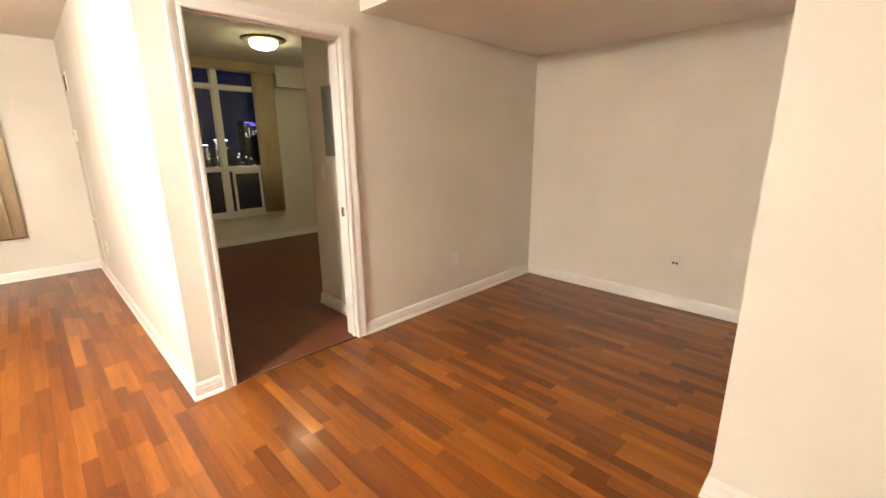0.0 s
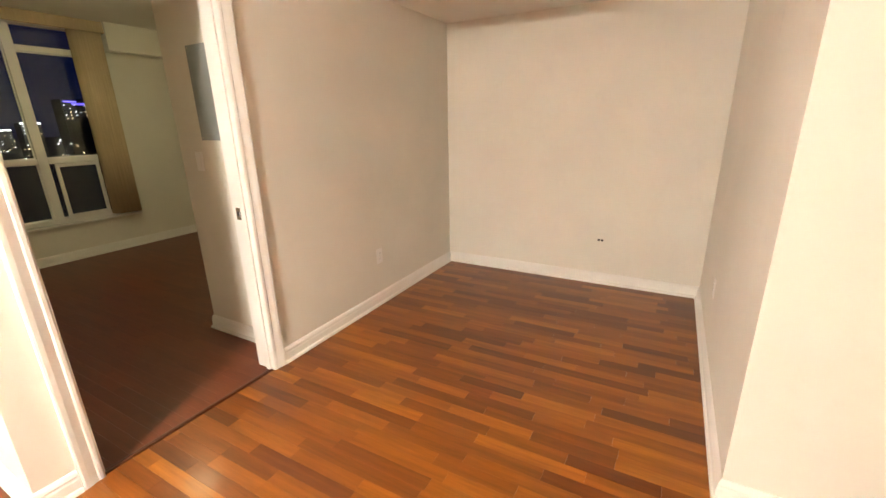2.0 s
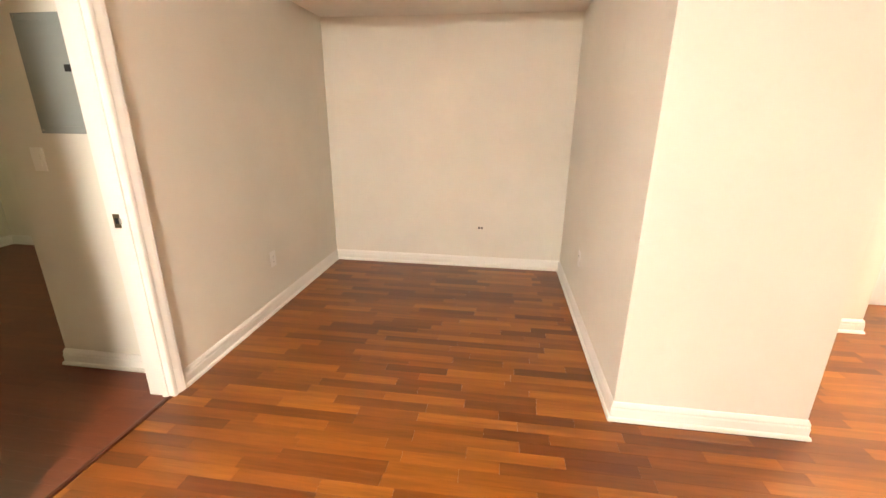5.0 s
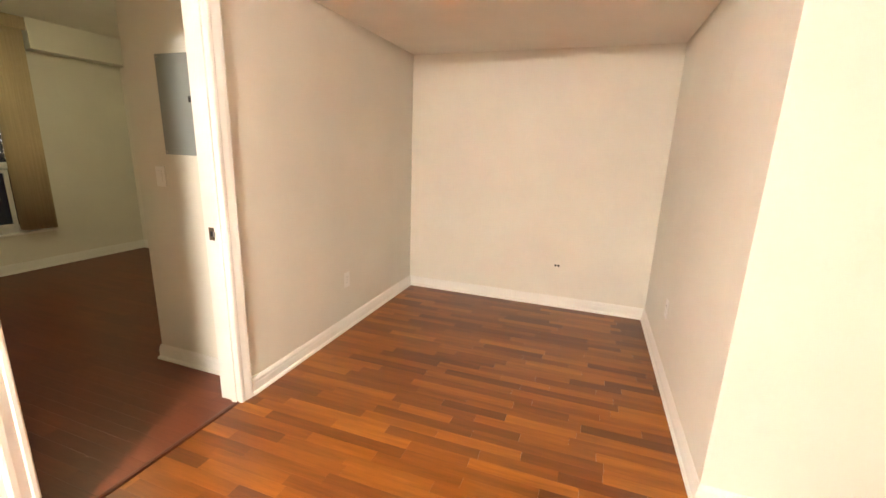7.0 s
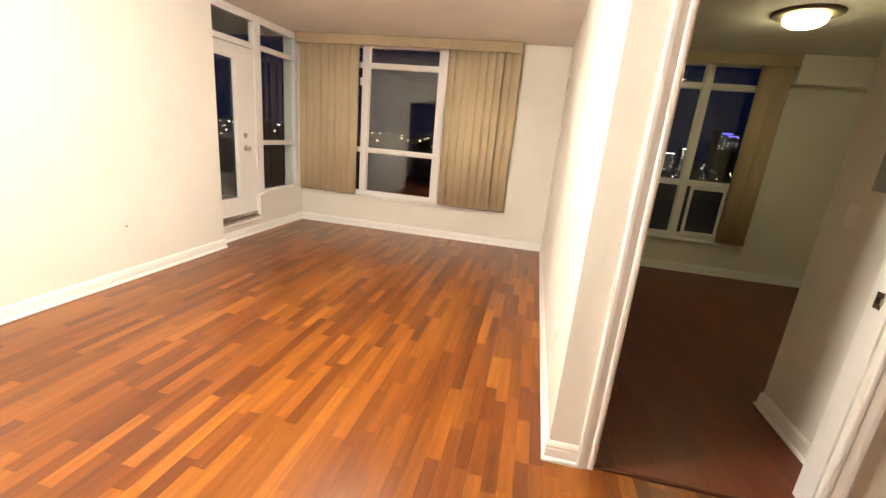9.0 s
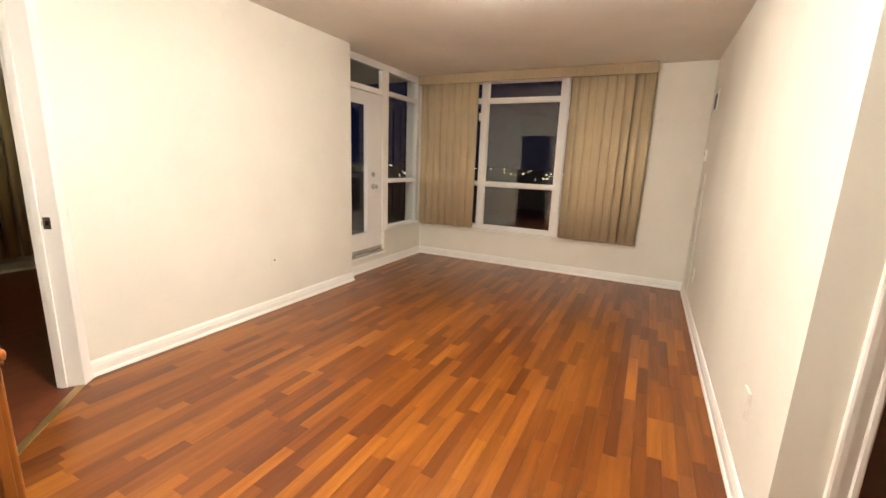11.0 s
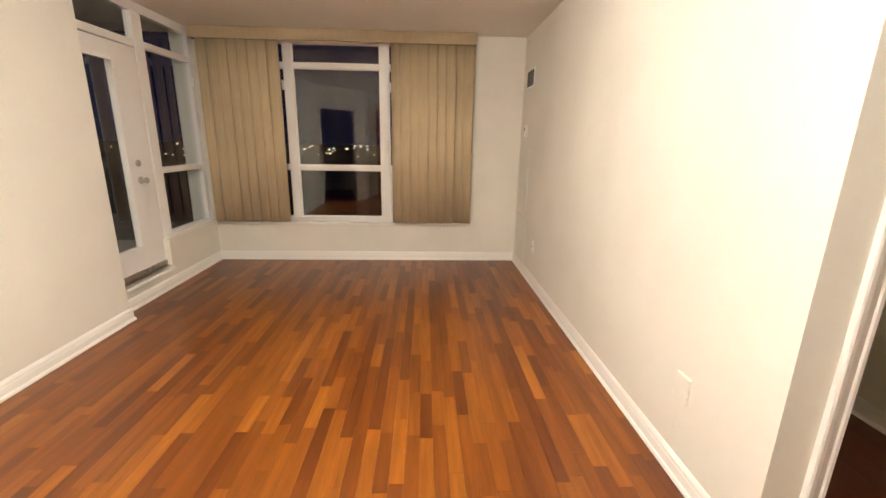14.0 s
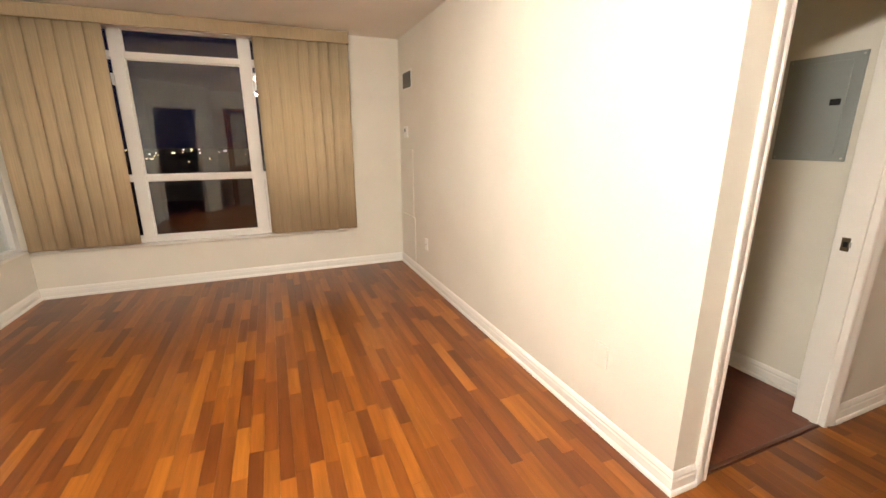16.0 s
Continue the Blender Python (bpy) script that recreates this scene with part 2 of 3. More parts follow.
structure("wall_partition", boxed((0, T, 0, T, YF, H)), WALL, "warm white painted partition wall", "wall")
structure("wall_door", boxed((0, 0, 0, D0 - 0.02, T, H), (D1 + 0.02, 0, 0, XA, T, H), (D0 - 0.02, 0, DH + 0.02, D1 + 0.02, T, H)), WALL,
          "warm white painted wall with a doorway", "wall")
structure("wall_alcove_back", boxed((XA, YA, 0, XA + T, T, H)), WALL, "plain warm white painted alcove wall", "wall")
structure("wall_block", boxed((XC, YC, 0, XA + T, YA, H)), WALL, "warm white painted wall block beside the alcove", "wall")
structure("ceiling_soffit", boxed((XC, YA, SOFFIT, XA, 0, H)), CEIL, "lowered painted ceiling over the alcove", "ceiling")
structure("wall_left", boxed((XL - T, YQ, 0, XL, YEND, H)), WALL, "warm white painted living room wall", "wall")
structure("wall_slanted", boxed((0, -T, 0, L0 - 0.02, 0, H), (L1 + 0.02, -T, 0, 1.25, 0, H), (L0 - 0.02, -T, DH + 0.02, L1 + 0.02, 0, H)), WALL,
          "warm white slanted wall with a doorway", "wall").matrix_basis = SLANT
structure("wall_left_return", boxed((XG - 0.2, 2.002, 0, XL - T, YEND, H)), WALL, "warm white painted wall return", "wall")
structure("wall_outside", boxed((-3.75, YF, 0, W0, YF + 0.2, H), (W0, YF, 0, W1, YF + 0.2, WZ0), (W1, YF, 0, B0, YF + 0.2, H),
                                (B0, YF, 0, B1, YF + 0.2, BZ0), (B1, YF, 0, XBR, YF + 0.2, H), (W0, YF, 2.43, W1, YF + 0.2, H), (B0, YF, 2.43, B1, YF + 0.2, H)),
          WALL, "warm white painted outside wall with window openings", "wall")
structure("wall_low", boxed((XG - 0.12, 2.84, 0, XG, YF, WZ0)), WALL, "low white painted wall under the side window", "wall")
structure("wall_breaker", boxed((XP, T, 0, XBR, YP, H)), WALL, "painted bedroom closet wall carrying the breaker panel", "wall")
structure("wall_bedroom_side", boxed((XBR, T, 0, XBR + 0.1, YF + 0.2, H)), WALL, "painted bedroom wall", "wall")
structure("bulkhead", boxed((2.275, 3.60, 2.20, XBR, YF, H)), WALL, "boxed-in painted bulkhead in the bedroom corner", "bulkhead")
structure("wall_behind", boxed((XB - T, -3.3, 0, XB, YBQ, H), (XB, YB - T, 0, XK, YB, H), (XK - T, -5.2, 0, XK, YB - T, H)), WALL, "warm white painted wall", "wall")
structure("wall_hall_end", boxed((XK, -5.3, 0, 3.43, -5.2, H)), WALL, "painted hallway wall", "wall")
structure("wall_hall_side", boxed((2.40, -4.14, 0, 2.52, -3.98, H), (3.31, -5.2, 0, 3.43, YC, H), (2.40, -3.98, DH + 0.02, 2.52, YC, H)), WALL,
          "painted hallway wall around a closet", "wall")
structure("wall_second_room", boxed((-6.7, -3.3, 0, -6.6, 2.0, H), (-6.6, 1.9, 0, XL - T, 2.0, H), (-6.6, -3.4, 0, XB, -3.3, H)), WALL,
          "painted wall of the second room", "wall")
structure("ceiling", boxed((-6.8, -5.3, H, 3.5, YF + 0.2, H + 0.12)), CEIL, "flat painted ceiling", "ceiling")

structure("floor", boxed((-6.8, -5.3, -0.1, 3.5, YF + 0.2, -0.012)), JOINT, "floor under the laminate", "floor")

# light fittings
def ceiling_light(x, y, lit, label, drop=0.0):
    """A pan on the ceiling with a glass bowl under it; drop: the length of a short stem between the two."""
    t = thing("ceiling_light", label, "ceiling light")
    if drop:
        bm = bmesh.new()
        cylinder(bm, (x, y, H - 0.026 - drop), (0, 0, 1), 0.014, drop, 16)
        part("stem", bm, DARKMETAL, t)
    # wide pan; its dark tone stands for the shadow ring on the ceiling
    bm = bmesh.new()
    lathe(bm, (x, y, H), [(0.225, 0.0), (0.225, -0.010), (0.205, -0.020), (0.14, -0.026)])
    part("pan", bm, PAN, t, "wide metal pan, toned dark for the shadow round the bowl", True)
    bm = bmesh.new()
    lathe(bm, (x, y, H - 0.026 - drop), [(0.136, 0.0), (0.138, -0.018), (0.125, -0.046), (0.092, -0.066), (0.046, -0.078), (0.008, -0.080)])
    part("diffuser", bm, lit, t, "glowing frosted glass bowl", True)


ceiling_light(-1.45, 0.90, LIVING_LIT, "lit ceiling light with a glowing frosted bowl", 0.04)
ceiling_light(-1.45, -0.72, DINING_LIT, "lit ceiling light on a short stem over the dining end", 0.12)
ceiling_light(-5.3, 0.15, BED_LIT, "lit flush ceiling light in the second room")
ceiling_light(1.57, 2.26, BED_LIT, "lit flush ceiling light with a pan toned dark as shadow")
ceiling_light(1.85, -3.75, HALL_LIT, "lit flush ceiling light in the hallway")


# joinery
def door_casing(name, path, place, label):
    bm = bmesh.new()
    sweep(bm, path, CASE_PROFILE, place)
    return structure(name, bm, TRIM, label, "trim")


# ---------------------------------------------------------------- doorways
def jamb(name, along, lo, hi, a0, a1, label):
    """Lining and stops of a doorway; along: the axis across the opening."""
    boxes = []
    for s0, s1, z0, z1 in ((lo - 0.02, lo, 0, DH), (hi, hi + 0.02, 0, DH), (lo - 0.02, hi + 0.02, DH, DH + 0.02)):
        boxes.append((s0, a0, z0, s1, a1, z1))
    mid = (a0 + a1) / 2
    for s0, s1, z0, z1 in ((lo, lo + 0.011, 0, DH - 0.011), (hi - 0.011, hi, 0, DH - 0.011), (lo, hi, DH - 0.011, DH)):
        boxes.append((s0, a0 + 0.02, z0, s1, a0 + 0.052, z1))
    if along == "y":
        boxes = [(b[1], b[0], b[2], b[4], b[3], b[5]) for b in boxes]
    return structure(name, boxed(*boxes, bevel=0.0012), TRIM, label, "door frame")


door_1 = jamb("door_1", "x", D0, D1, -0.002, T + 0.002, "open white painted bedroom doorway with its lining")
door_2 = jamb("door_2", "x", L0, L1, -T - 0.002, 0.002, "open white painted doorway to a second room")
door_2.matrix_basis = SLANT
U = [(D0, 0), (D0, DH), (D1, DH), (D1, 0)]
door_casing("trim", U, lambda a, b, v: (a, -v, b), "white moulded door casing")
door_casing("trim", U, lambda a, b, v: (a, T + v, b), "white moulded door casing on the bedroom side")
door_casing("trim", [(L0, 0), (L0, DH), (L1, DH), (L1, 0)], lambda a, b, v: (a, v, b), "white moulded door casing on the slanted wall").matrix_basis = SLANT


def slant_xy(s):
    return (XL + s * math.sqrt(0.5), YQ - s * math.sqrt(0.5))


baseboard([(0.128, 0), (0, 0), (0, YF), (XG, YF), (XG, YEND), (XL, YEND), (XL, YQ), slant_xy(L0 - 0.077)])
baseboard([(2.40, YC), (XC, YC), (XC, YA), (XA, YA), (XA, 0), (D1 + 0.077, 0)])
baseboard([(D1 + 0.077, T), (XP, T), (XP, YP), (XBR, YP), (XBR, YF), (T, YF), (T, T), (0.128, T)], "white painted baseboard of the bedroom")
baseboard([(2.95, -4.14), (2.40, -4.14), (2.40, -3.99)])
baseboard([slant_xy(L1 + 0.077), (XB, YBQ), (XB, YB), (XK, YB), (XK, -5.2), (2.95, -5.2)])
baseboard([(XL - T, 1.9), (-6.6, 1.9), (-6.6, -3.3), (XB - T, -3.3)], "white painted baseboard of the second room")


def strike_plate(x, y, z, axis, label):
    """A latch plate let into a jamb; axis: the way it faces."""
    t = thing("strike_plate", label, "strike plate")
    d = Vector(axis)
    e = 0.0025
    bm = bmesh.new()
    if abs(d.x) > 0.5:
        for z0, z1, y0, y1 in ((-0.032, -0.013, -0.016, 0.016), (0.013, 0.032, -0.016, 0.016), (-0.013, 0.013, -0.016, -0.009), (-0.013, 0.013, 0.009, 0.016)):
            box(bm, x, y + y0, z + z0, x + d.x * e, y + y1, z + z1)
        part("plate", bm, DARKMETAL, t)
        part("latch_hole", boxed((x, y - 0.009, z - 0.013, x + d.x * 0.001, y + 0.009, z + 0.013)), BLACK, t)
        bm = bmesh.new()
        box(bm, x, y - 0.022, z - 0.012, x + d.x * 0.006, y - 0.016, z + 0.012, bevel=0.001)
        part("lip", bm, CHROME, t)
    return t


strike_plate(D1, 0.084, 0.934, (-1, 0, 0), "dark bronze strike plate on the bedroom door jamb")
strike_plate(L0, -0.045, 0.953, (1, 0, 0), "dark metal strike plate on a white door jamb").matrix_basis = SLANT

# thresholds
bm = bmesh.new()
sweep(bm, [(D1, 0.0), (D0, 0.0)], [(-0.010, -0.001), (-0.034, -0.001), (-0.031, 0.003), (-0.022, 0.0045), (-0.013, 0.003)], lambda a, b, v: (a, b, v))
structure("threshold_bedroom", bm, SADDLE, "dark wooden threshold strip", "threshold")
structure("threshold_second", boxed((L0, -0.030, -0.010, L1, 0.012, 0.005), bevel=0.002), BRASS, "pale metal threshold strip", "threshold").matrix_basis = SLANT


# ---------------------------------------------------------------- windows
def pane_set(parent, axis, plane, cells, sheets=2):
    """Glazing, each sheet a pane; axis: the way along the window ('x' or 'y')."""
    for a0, a1, z0, z1 in cells:
        for q, name in ((plane - 0.007, "pane"), (plane + 0.007, "outer_pane"))[:sheets]:
            c = (a0, q - 0.002, z0, a1, q + 0.002, z1) if axis == "x" else (q - 0.002, a0, z0, q + 0.002, a1, z1)
            p = part(name, boxed(c), GLASS, parent)
            p.visible_shadow = False


def bar(parent, name, c, bevel=0.004):
    return part(name, boxed(c, bevel=bevel), VINYL, parent)


def grid_window(name, label, xs, zs, y0, y1, half, outer):
    """A fixed window in an x-z plane: xs, zs: centre lines of all bars, the first and last being the outer frame."""
    w = structure(name, boxed((xs[0] - outer, y0, zs[0] - outer, xs[0] + outer, y1, zs[-1] + outer), (xs[-1] - outer, y0, zs[0] - outer, xs[-1] + outer, y1, zs[-1] + outer),
                              (xs[0] + outer, y0, zs[0] - outer, xs[-1] - outer, y1, zs[0] + outer), (xs[0] + outer, y0, zs[-1] - outer, xs[-1] - outer, y1, zs[-1] + outer), bevel=0.003),
                  VINYL, label, "window")
    for x in xs[1:-1]:
        bar(w, "mullion", (x - half, y0 + 0.002, zs[0] + outer, x + half, y1 - 0.002, zs[-1] - outer))
    for xa, xb in zip(xs, xs[1:]):
        a = xa + (outer if xa == xs[0] else half)
        b = xb - (outer if xb == xs[-1] else half)
        for z in zs[1:-1]:
            bar(w, "rail", (a, y0 + 0.006, z - 0.026, b, y1 - 0.006, z + 0.026))
        for za, zb in zip(zs, zs[1:]):
            pane_set(w, "x", (y0 + y1) / 2 + 0.01, [(a - 0.004, b + 0.004, za + 0.02, zb - 0.02)])
            # glazing bead
            e0, e1 = za + (outer if za == zs[0] else 0.026), zb - (outer if zb == zs[-1] else 0.026)
            ym = (y0 + y1) / 2 + 0.004
            part("glazing_bead", boxed((a, ym - 0.012, e0, a + 0.010, ym, e1), (b - 0.010, ym - 0.012, e0, b, ym, e1),
                                       (a + 0.010, ym - 0.012, e0, b - 0.010, ym, e0 + 0.010), (a + 0.010, ym - 0.012, e1 - 0.010, b - 0.010, ym, e1)), VINYL, w)
    return w


win1 = grid_window("window_1", "white vinyl window in three bays, dark night outside", [W0 + 0.03, -2.565, -1.535, W1 - 0.03], [WZ0 + 0.025, 1.075, 2.155, 2.405], 3.80, 3.88, 0.048, 0.03)
part("window_sill", boxed((W0 + 0.0, 3.735, WZ0 - 0.024, W1 + 0.02, 3.80, WZ0), bevel=0.004), TRIM, win1)
# opening sash in the last bay
bar(win1, "sash", (-1.475, 3.785, 0.49, -1.445, 3.81, 1.045))
bar(win1, "sash", (-1.445, 3.785, 0.49, -0.63, 3.81, 0.52))
bar(win1, "sash", (-1.445, 3.785, 1.015, -0.63, 3.81, 1.045))
for lx in (-2.62, -1.47):
    part("window_latch", boxed((lx - 0.012, 3.775, 1.90, lx + 0.012, 3.80, 2.00), bevel=0.004), VINYL, win1, "white window latch")

win2 = grid_window("window_2", "white vinyl bedroom window, city lights in the night outside", [B0 + 0.03, 0.80, 1.52, B1 - 0.03], [BZ0 + 0.025, 1.075, 2.155, 2.405], 3.80, 3.88, 0.042, 0.03)
part("window_sill", boxed((B0 - 0.02, 3.735, BZ0 - 0.024, B1 + 0.04, 3.80, BZ0), bevel=0.004), TRIM, win2)
for c in ((1.60, 3.782, 0.465, 1.635, 3.805, 1.04), (1.96, 3.782, 0.465, 1.995, 3.805, 1.04), (1.635, 3.782, 0.465, 1.96, 3.805, 0.50), (1.635, 3.782, 1.005, 1.96, 3.805, 1.04)):
    bar(win2, "sash", c)

# side glazing with the balcony door
GX0, GX1 = XG - 0.115, XG - 0.045
Y0, YD, YP0, YP1, YE = YEND, 2.855, 2.865, 2.985, 3.77
win3 = structure("window_3", boxed((GX0, Y0, 2.40, GX1, YE, H - 0.004), (GX0, YP0, 0.2, GX1, YP1, 2.40), (GX0, YE - 0.075, WZ0, GX1, YE, 2.40), bevel=0.003), VINYL,
                 "white framed side window and transom, dark night outside", "window")
for c in ((GX0 + 0.005, Y0, 2.115, GX1 - 0.005, YP0, 2.175), (GX0 + 0.005, YP1, 2.13, GX1 - 0.005, YE - 0.075, 2.185), (GX0 + 0.005, YP1, 1.055, GX1 - 0.005, YE - 0.075, 1.11),
          (GX0 + 0.005, YP1, WZ0, GX1 - 0.005, YE - 0.075, WZ0 + 0.05)):
    bar(win3, "rail", c)
gm = (GX0 + GX1) / 2
pane_set(win3, "y", gm, [(Y0, YP0 + 0.004, 2.17, 2.405), (YP1 - 0.004, YE - 0.071, 2.18, 2.405), (YP1 - 0.004, YE - 0.071, 1.105, 2.135), (YP1 - 0.004, YE - 0.071, WZ0 + 0.046, 1.06)], 1)
part("window_sill", boxed((XG - 0.045, YP0 + 0.02, WZ0, XG + 0.012, YE - 0.03, WZ0 + 0.022), bevel=0.004), TRIM, win3)
part("window_latch", boxed((GX1, YE - 0.072, 1.90, GX1 + 0.02, YE - 0.047, 2.0), bevel=0.004), VINYL, win3, "white window latch")

# raised curb under the balcony door
curb = structure("curb", boxed((XG - 0.2, Y0, 0, XG, 2.84, 0.155), bevel=0.0), WALL, "raised white painted curb under the balcony door", "curb")
structure("curb_sill", boxed((XG - 0.16, Y0 + 0.002, 0.155, XG + 0.02, 2.86, 0.182), bevel=0.005), TRIM, "white sill board on the curb", "sill")
structure("door_sill", boxed((GX0 - 0.03, Y0 + 0.002, 0.182, GX1 + 0.035, YP0 - 0.002, 0.205), bevel=0.003), CHROME, "grey metal balcony door sill", "sill")

bd = thing("balcony_door", "closed white balcony door with a tall glass light", "door")
dx0, dx1 = GX0 + 0.012, GX1 - 0.008
dz0, dz1 = 0.212, 2.105
dy0, dy1 = Y0 + 0.01, YD
gy0, gy1, gz0, gz1 = Y0 + 0.06, 2.545, 0.46, 1.965
part("stile", boxed((dx0, dy0, dz0, dx1, gy0, dz1), bevel=0.002), VINYL, bd)
part("stile", boxed((dx0, gy1, dz0, dx1, dy1, dz1), bevel=0.002), VINYL, bd)
part("top_rail", boxed((dx0, gy0, gz1, dx1, gy1, dz1), bevel=0.002), VINYL, bd)
part("bottom_rail", boxed((dx0, gy0, dz0, dx1, gy1, gz0), bevel=0.002), VINYL, bd)
pane_set(bd, "y", (dx0 + dx1) / 2, [(gy0 - 0.004, gy1 + 0.004, gz0 - 0.004, gz1 + 0.004)], 1)
part("glazing_frame", boxed((dx1, gy0 - 0.022, gz0 - 0.022, dx1 + 0.010, gy0 + 0.006, gz1 + 0.022), (dx1, gy1 - 0.006, gz0 - 0.022, dx1 + 0.010, gy1 + 0.022, gz1 + 0.022),
                            (dx1, gy0 + 0.006, gz0 - 0.022, dx1 + 0.010, gy1 - 0.006, gz0 + 0.006), (dx1, gy0 + 0.006, gz1 - 0.006, dx1 + 0.010, gy1 - 0.006, gz1 + 0.022), bevel=0.003), VINYL, bd)
part("weather_sweep", boxed((dx1, dy0, dz0 + 0.002, dx1 + 0.012, dy1, dz0 + 0.05), bevel=0.003), CHROME, bd, "grey weather strip along the bottom")
bm = bmesh.new()
cylinder(bm, (dx1, 2.665, 1.02), (1, 0, 0), 0.032, 0.008)
cylinder(bm, (dx1 + 0.008, 2.665, 1.02), (1, 0, 0), 0.012, 0.03)
bmesh.ops.create_uvsphere(bm, u_segments=20, v_segments=12, radius=0.027, matrix=Matrix.Translation((dx1 + 0.052, 2.665, 1.02)) @ Matrix.Diagonal((0.75, 1, 1, 1)))
part("door_knob", bm, CHROME, bd, "round satin metal knob", True)
bm = bmesh.new()
cylinder(bm, (dx1, 2.665, 1.165), (1, 0, 0), 0.028, 0.012)
box(bm, dx1 + 0.012, 2.66, 1.145, dx1 + 0.026, 2.67, 1.185, bevel=0.002)
part("deadbolt", bm, CHROME, bd, "round satin metal deadbolt with a thumb turn", True)
for hz in (0.45, 1.15, 1.85):
    bm = bmesh.new()
    cylinder(bm, (dx1 + 0.004, dy0, hz), (0, 0, 1), 0.006, 0.09, 12)
    part("hinge", bm, CHROME, bd)


# ---------------------------------------------------------------- blinds
def vane_mesh(name, w, h, bow):
    bm = bmesh.new()
    n = 6
    front, back = [], []
    for i in range(n + 1):
        u = -1 + 2 * i / n
        x, y = u * w / 2, bow * (1 - u * u)
        front.append((x, y))
        back.append((x, y + 0.0009))
    ring = front + back[::-1]
    lo = [bm.verts.new((x, y, 0)) for x, y in ring]
    hi = [bm.verts.new((x, y, h)) for x, y in ring]
    k = len(ring)
    for i in range(k):
        bm.faces.new((lo[i], lo[(i + 1) % k], hi[(i + 1) % k], hi[i]))
    for i in range(n):
        bm.faces.new((lo[i], lo[k - 1 - i], lo[k - 2 - i], lo[i + 1]))
        bm.faces.new((hi[i], hi[i + 1], hi[k - 2 - i], hi[k - 1 - i]))
    bmesh.ops.recalc_face_normals(bm, faces=bm.faces)
    me = bpy.data.meshes.new(name)
    bm.to_mesh(me)
    bm.free()
    me.materials.append(VANE)
    for p in me.polygons:
        p.use_smooth = True
    return me


def vertical_blind(label, stacks, y, z0, z1, axis="x", group="vertical blinds"):
    """stacks: (start, end, vane count, turn in degrees). axis: the way along the window."""
    t = thing("vertical_blind", label, "blinds", group)
    me = vane_mesh("vane", 0.127, z1 - z0, -0.018)
    for s0, s1, count, turn in stacks:
        for i in range(count):
            s = s0 + 0.058 + (s1 - s0 - 0.116) * i / max(1, count - 1)
            a = turn + random.uniform(-16, 16)
            off = random.uniform(-0.007, 0.007)
            ob = new("vane", me)
            ob.parent = t
            if axis == "x":
                ob.matrix_basis = pose(s, y + off, z0 + random.uniform(-0.003, 0.003), random.uniform(-0.15, 0.15), random.uniform(-0.15, 0.15), a)
            else:
                ob.matrix_basis = pose(y + off, s, z0, 0, 0, 90 + a)
    return t


vb = vertical_blind("beige woven vertical blinds drawn to both sides", [(W0 + 0.01, -2.62, 8, 20), (-1.46, W1 + 0.005, 9, -20)], 3.688, 0.472, 2.375)
part("headrail", boxed((W0 + 0.01, 3.66, 2.378, W1, 3.70, 2.42), bevel=0.003), VINYL, vb)
va = thing("valance", "beige cloth-faced blind valance with a grooved edge", "valance")
bm = boxed((W0 - 0.025, 3.622, 2.362, W1 + 0.014, 3.634, 2.474), bevel=0.002)
part("front_board", bm, VALANCE, va)
part("edge_bead", boxed((W0 - 0.025, 3.617, 2.452, W1 + 0.014, 3.622, 2.474), bevel=0.001), VALANCE, va)
part("edge_bead", boxed((W0 - 0.025, 3.617, 2.362, W1 + 0.014, 3.622, 2.378), bevel=0.001), VALANCE, va)
part("return_board", boxed((W1 + 0.002, 3.634, 2.362, W1 + 0.014, 3.768, 2.474), bevel=0.001), VALANCE, va)
part("return_board", boxed((W0 - 0.025, 3.634, 2.362, W0 - 0.013, 3.768, 2.474), bevel=0.001), VALANCE, va)
cc = thing("cord_cleat", "small white cord holder beside the blinds", "cord holder")
part("bracket", boxed((-0.572, 3.715, 0.80, -0.556, 3.77, 0.86), bevel=0.002), PLATE, cc)
part("clip", boxed((-0.572, 3.715, 0.782, -0.556, 3.735, 0.80), bevel=0.002), DARKMETAL, cc)

vertical_blind("beige vertical blinds stacked beside the bedroom window", [(1.96, 2.27, 6, -50)], 3.688, 0.44, 2.375)
va2 = thing("valance", "beige blind valance over the bedroom window", "valance")
part("front_board", boxed((B0 - 0.02, 3.622, 2.362, 2.275, 3.634, 2.474), bevel=0.002), VALANCE, va2)
part("return_board", boxed((2.263, 3.634, 2.362, 2.275, 3.768, 2.474), bevel=0.001), VALANCE, va2)
vertical_blind("closed beige vertical blinds in the second room", [(-0.9, 1.6, 22, 30)], -6.52, 0.17, 2.12, axis="y")
va3 = thing("valance", "beige blind valance in the second room", "valance")
part("front_board", boxed((-6.45, -0.95, 2.10, -6.438, 1.65, 2.24), bevel=0.002), VALANCE, va3)
part("return_board", boxed((-6.598, -0.95, 2.10, -6.45, -0.938, 2.24), bevel=0.001), VALANCE, va3)
part("return_board", boxed((-6.598, 1.638, 2.10, -6.45, 1.65, 2.24), bevel=0.001), VALANCE, va3)


# ---------------------------------------------------------------- wall fittings
def on_wall(at, normal):
    """Local x along the wall, y up, z out of it."""
    n = Vector(normal)
    up = Vector((0, 0, 1))
    x = up.cross(n)
    m = Matrix((x, up, n)).transposed().to_4x4()
    m.translation = Vector(at)
    return m


def fitted(t, at, normal):
    t.matrix_basis = on_wall(at, normal)
    return t


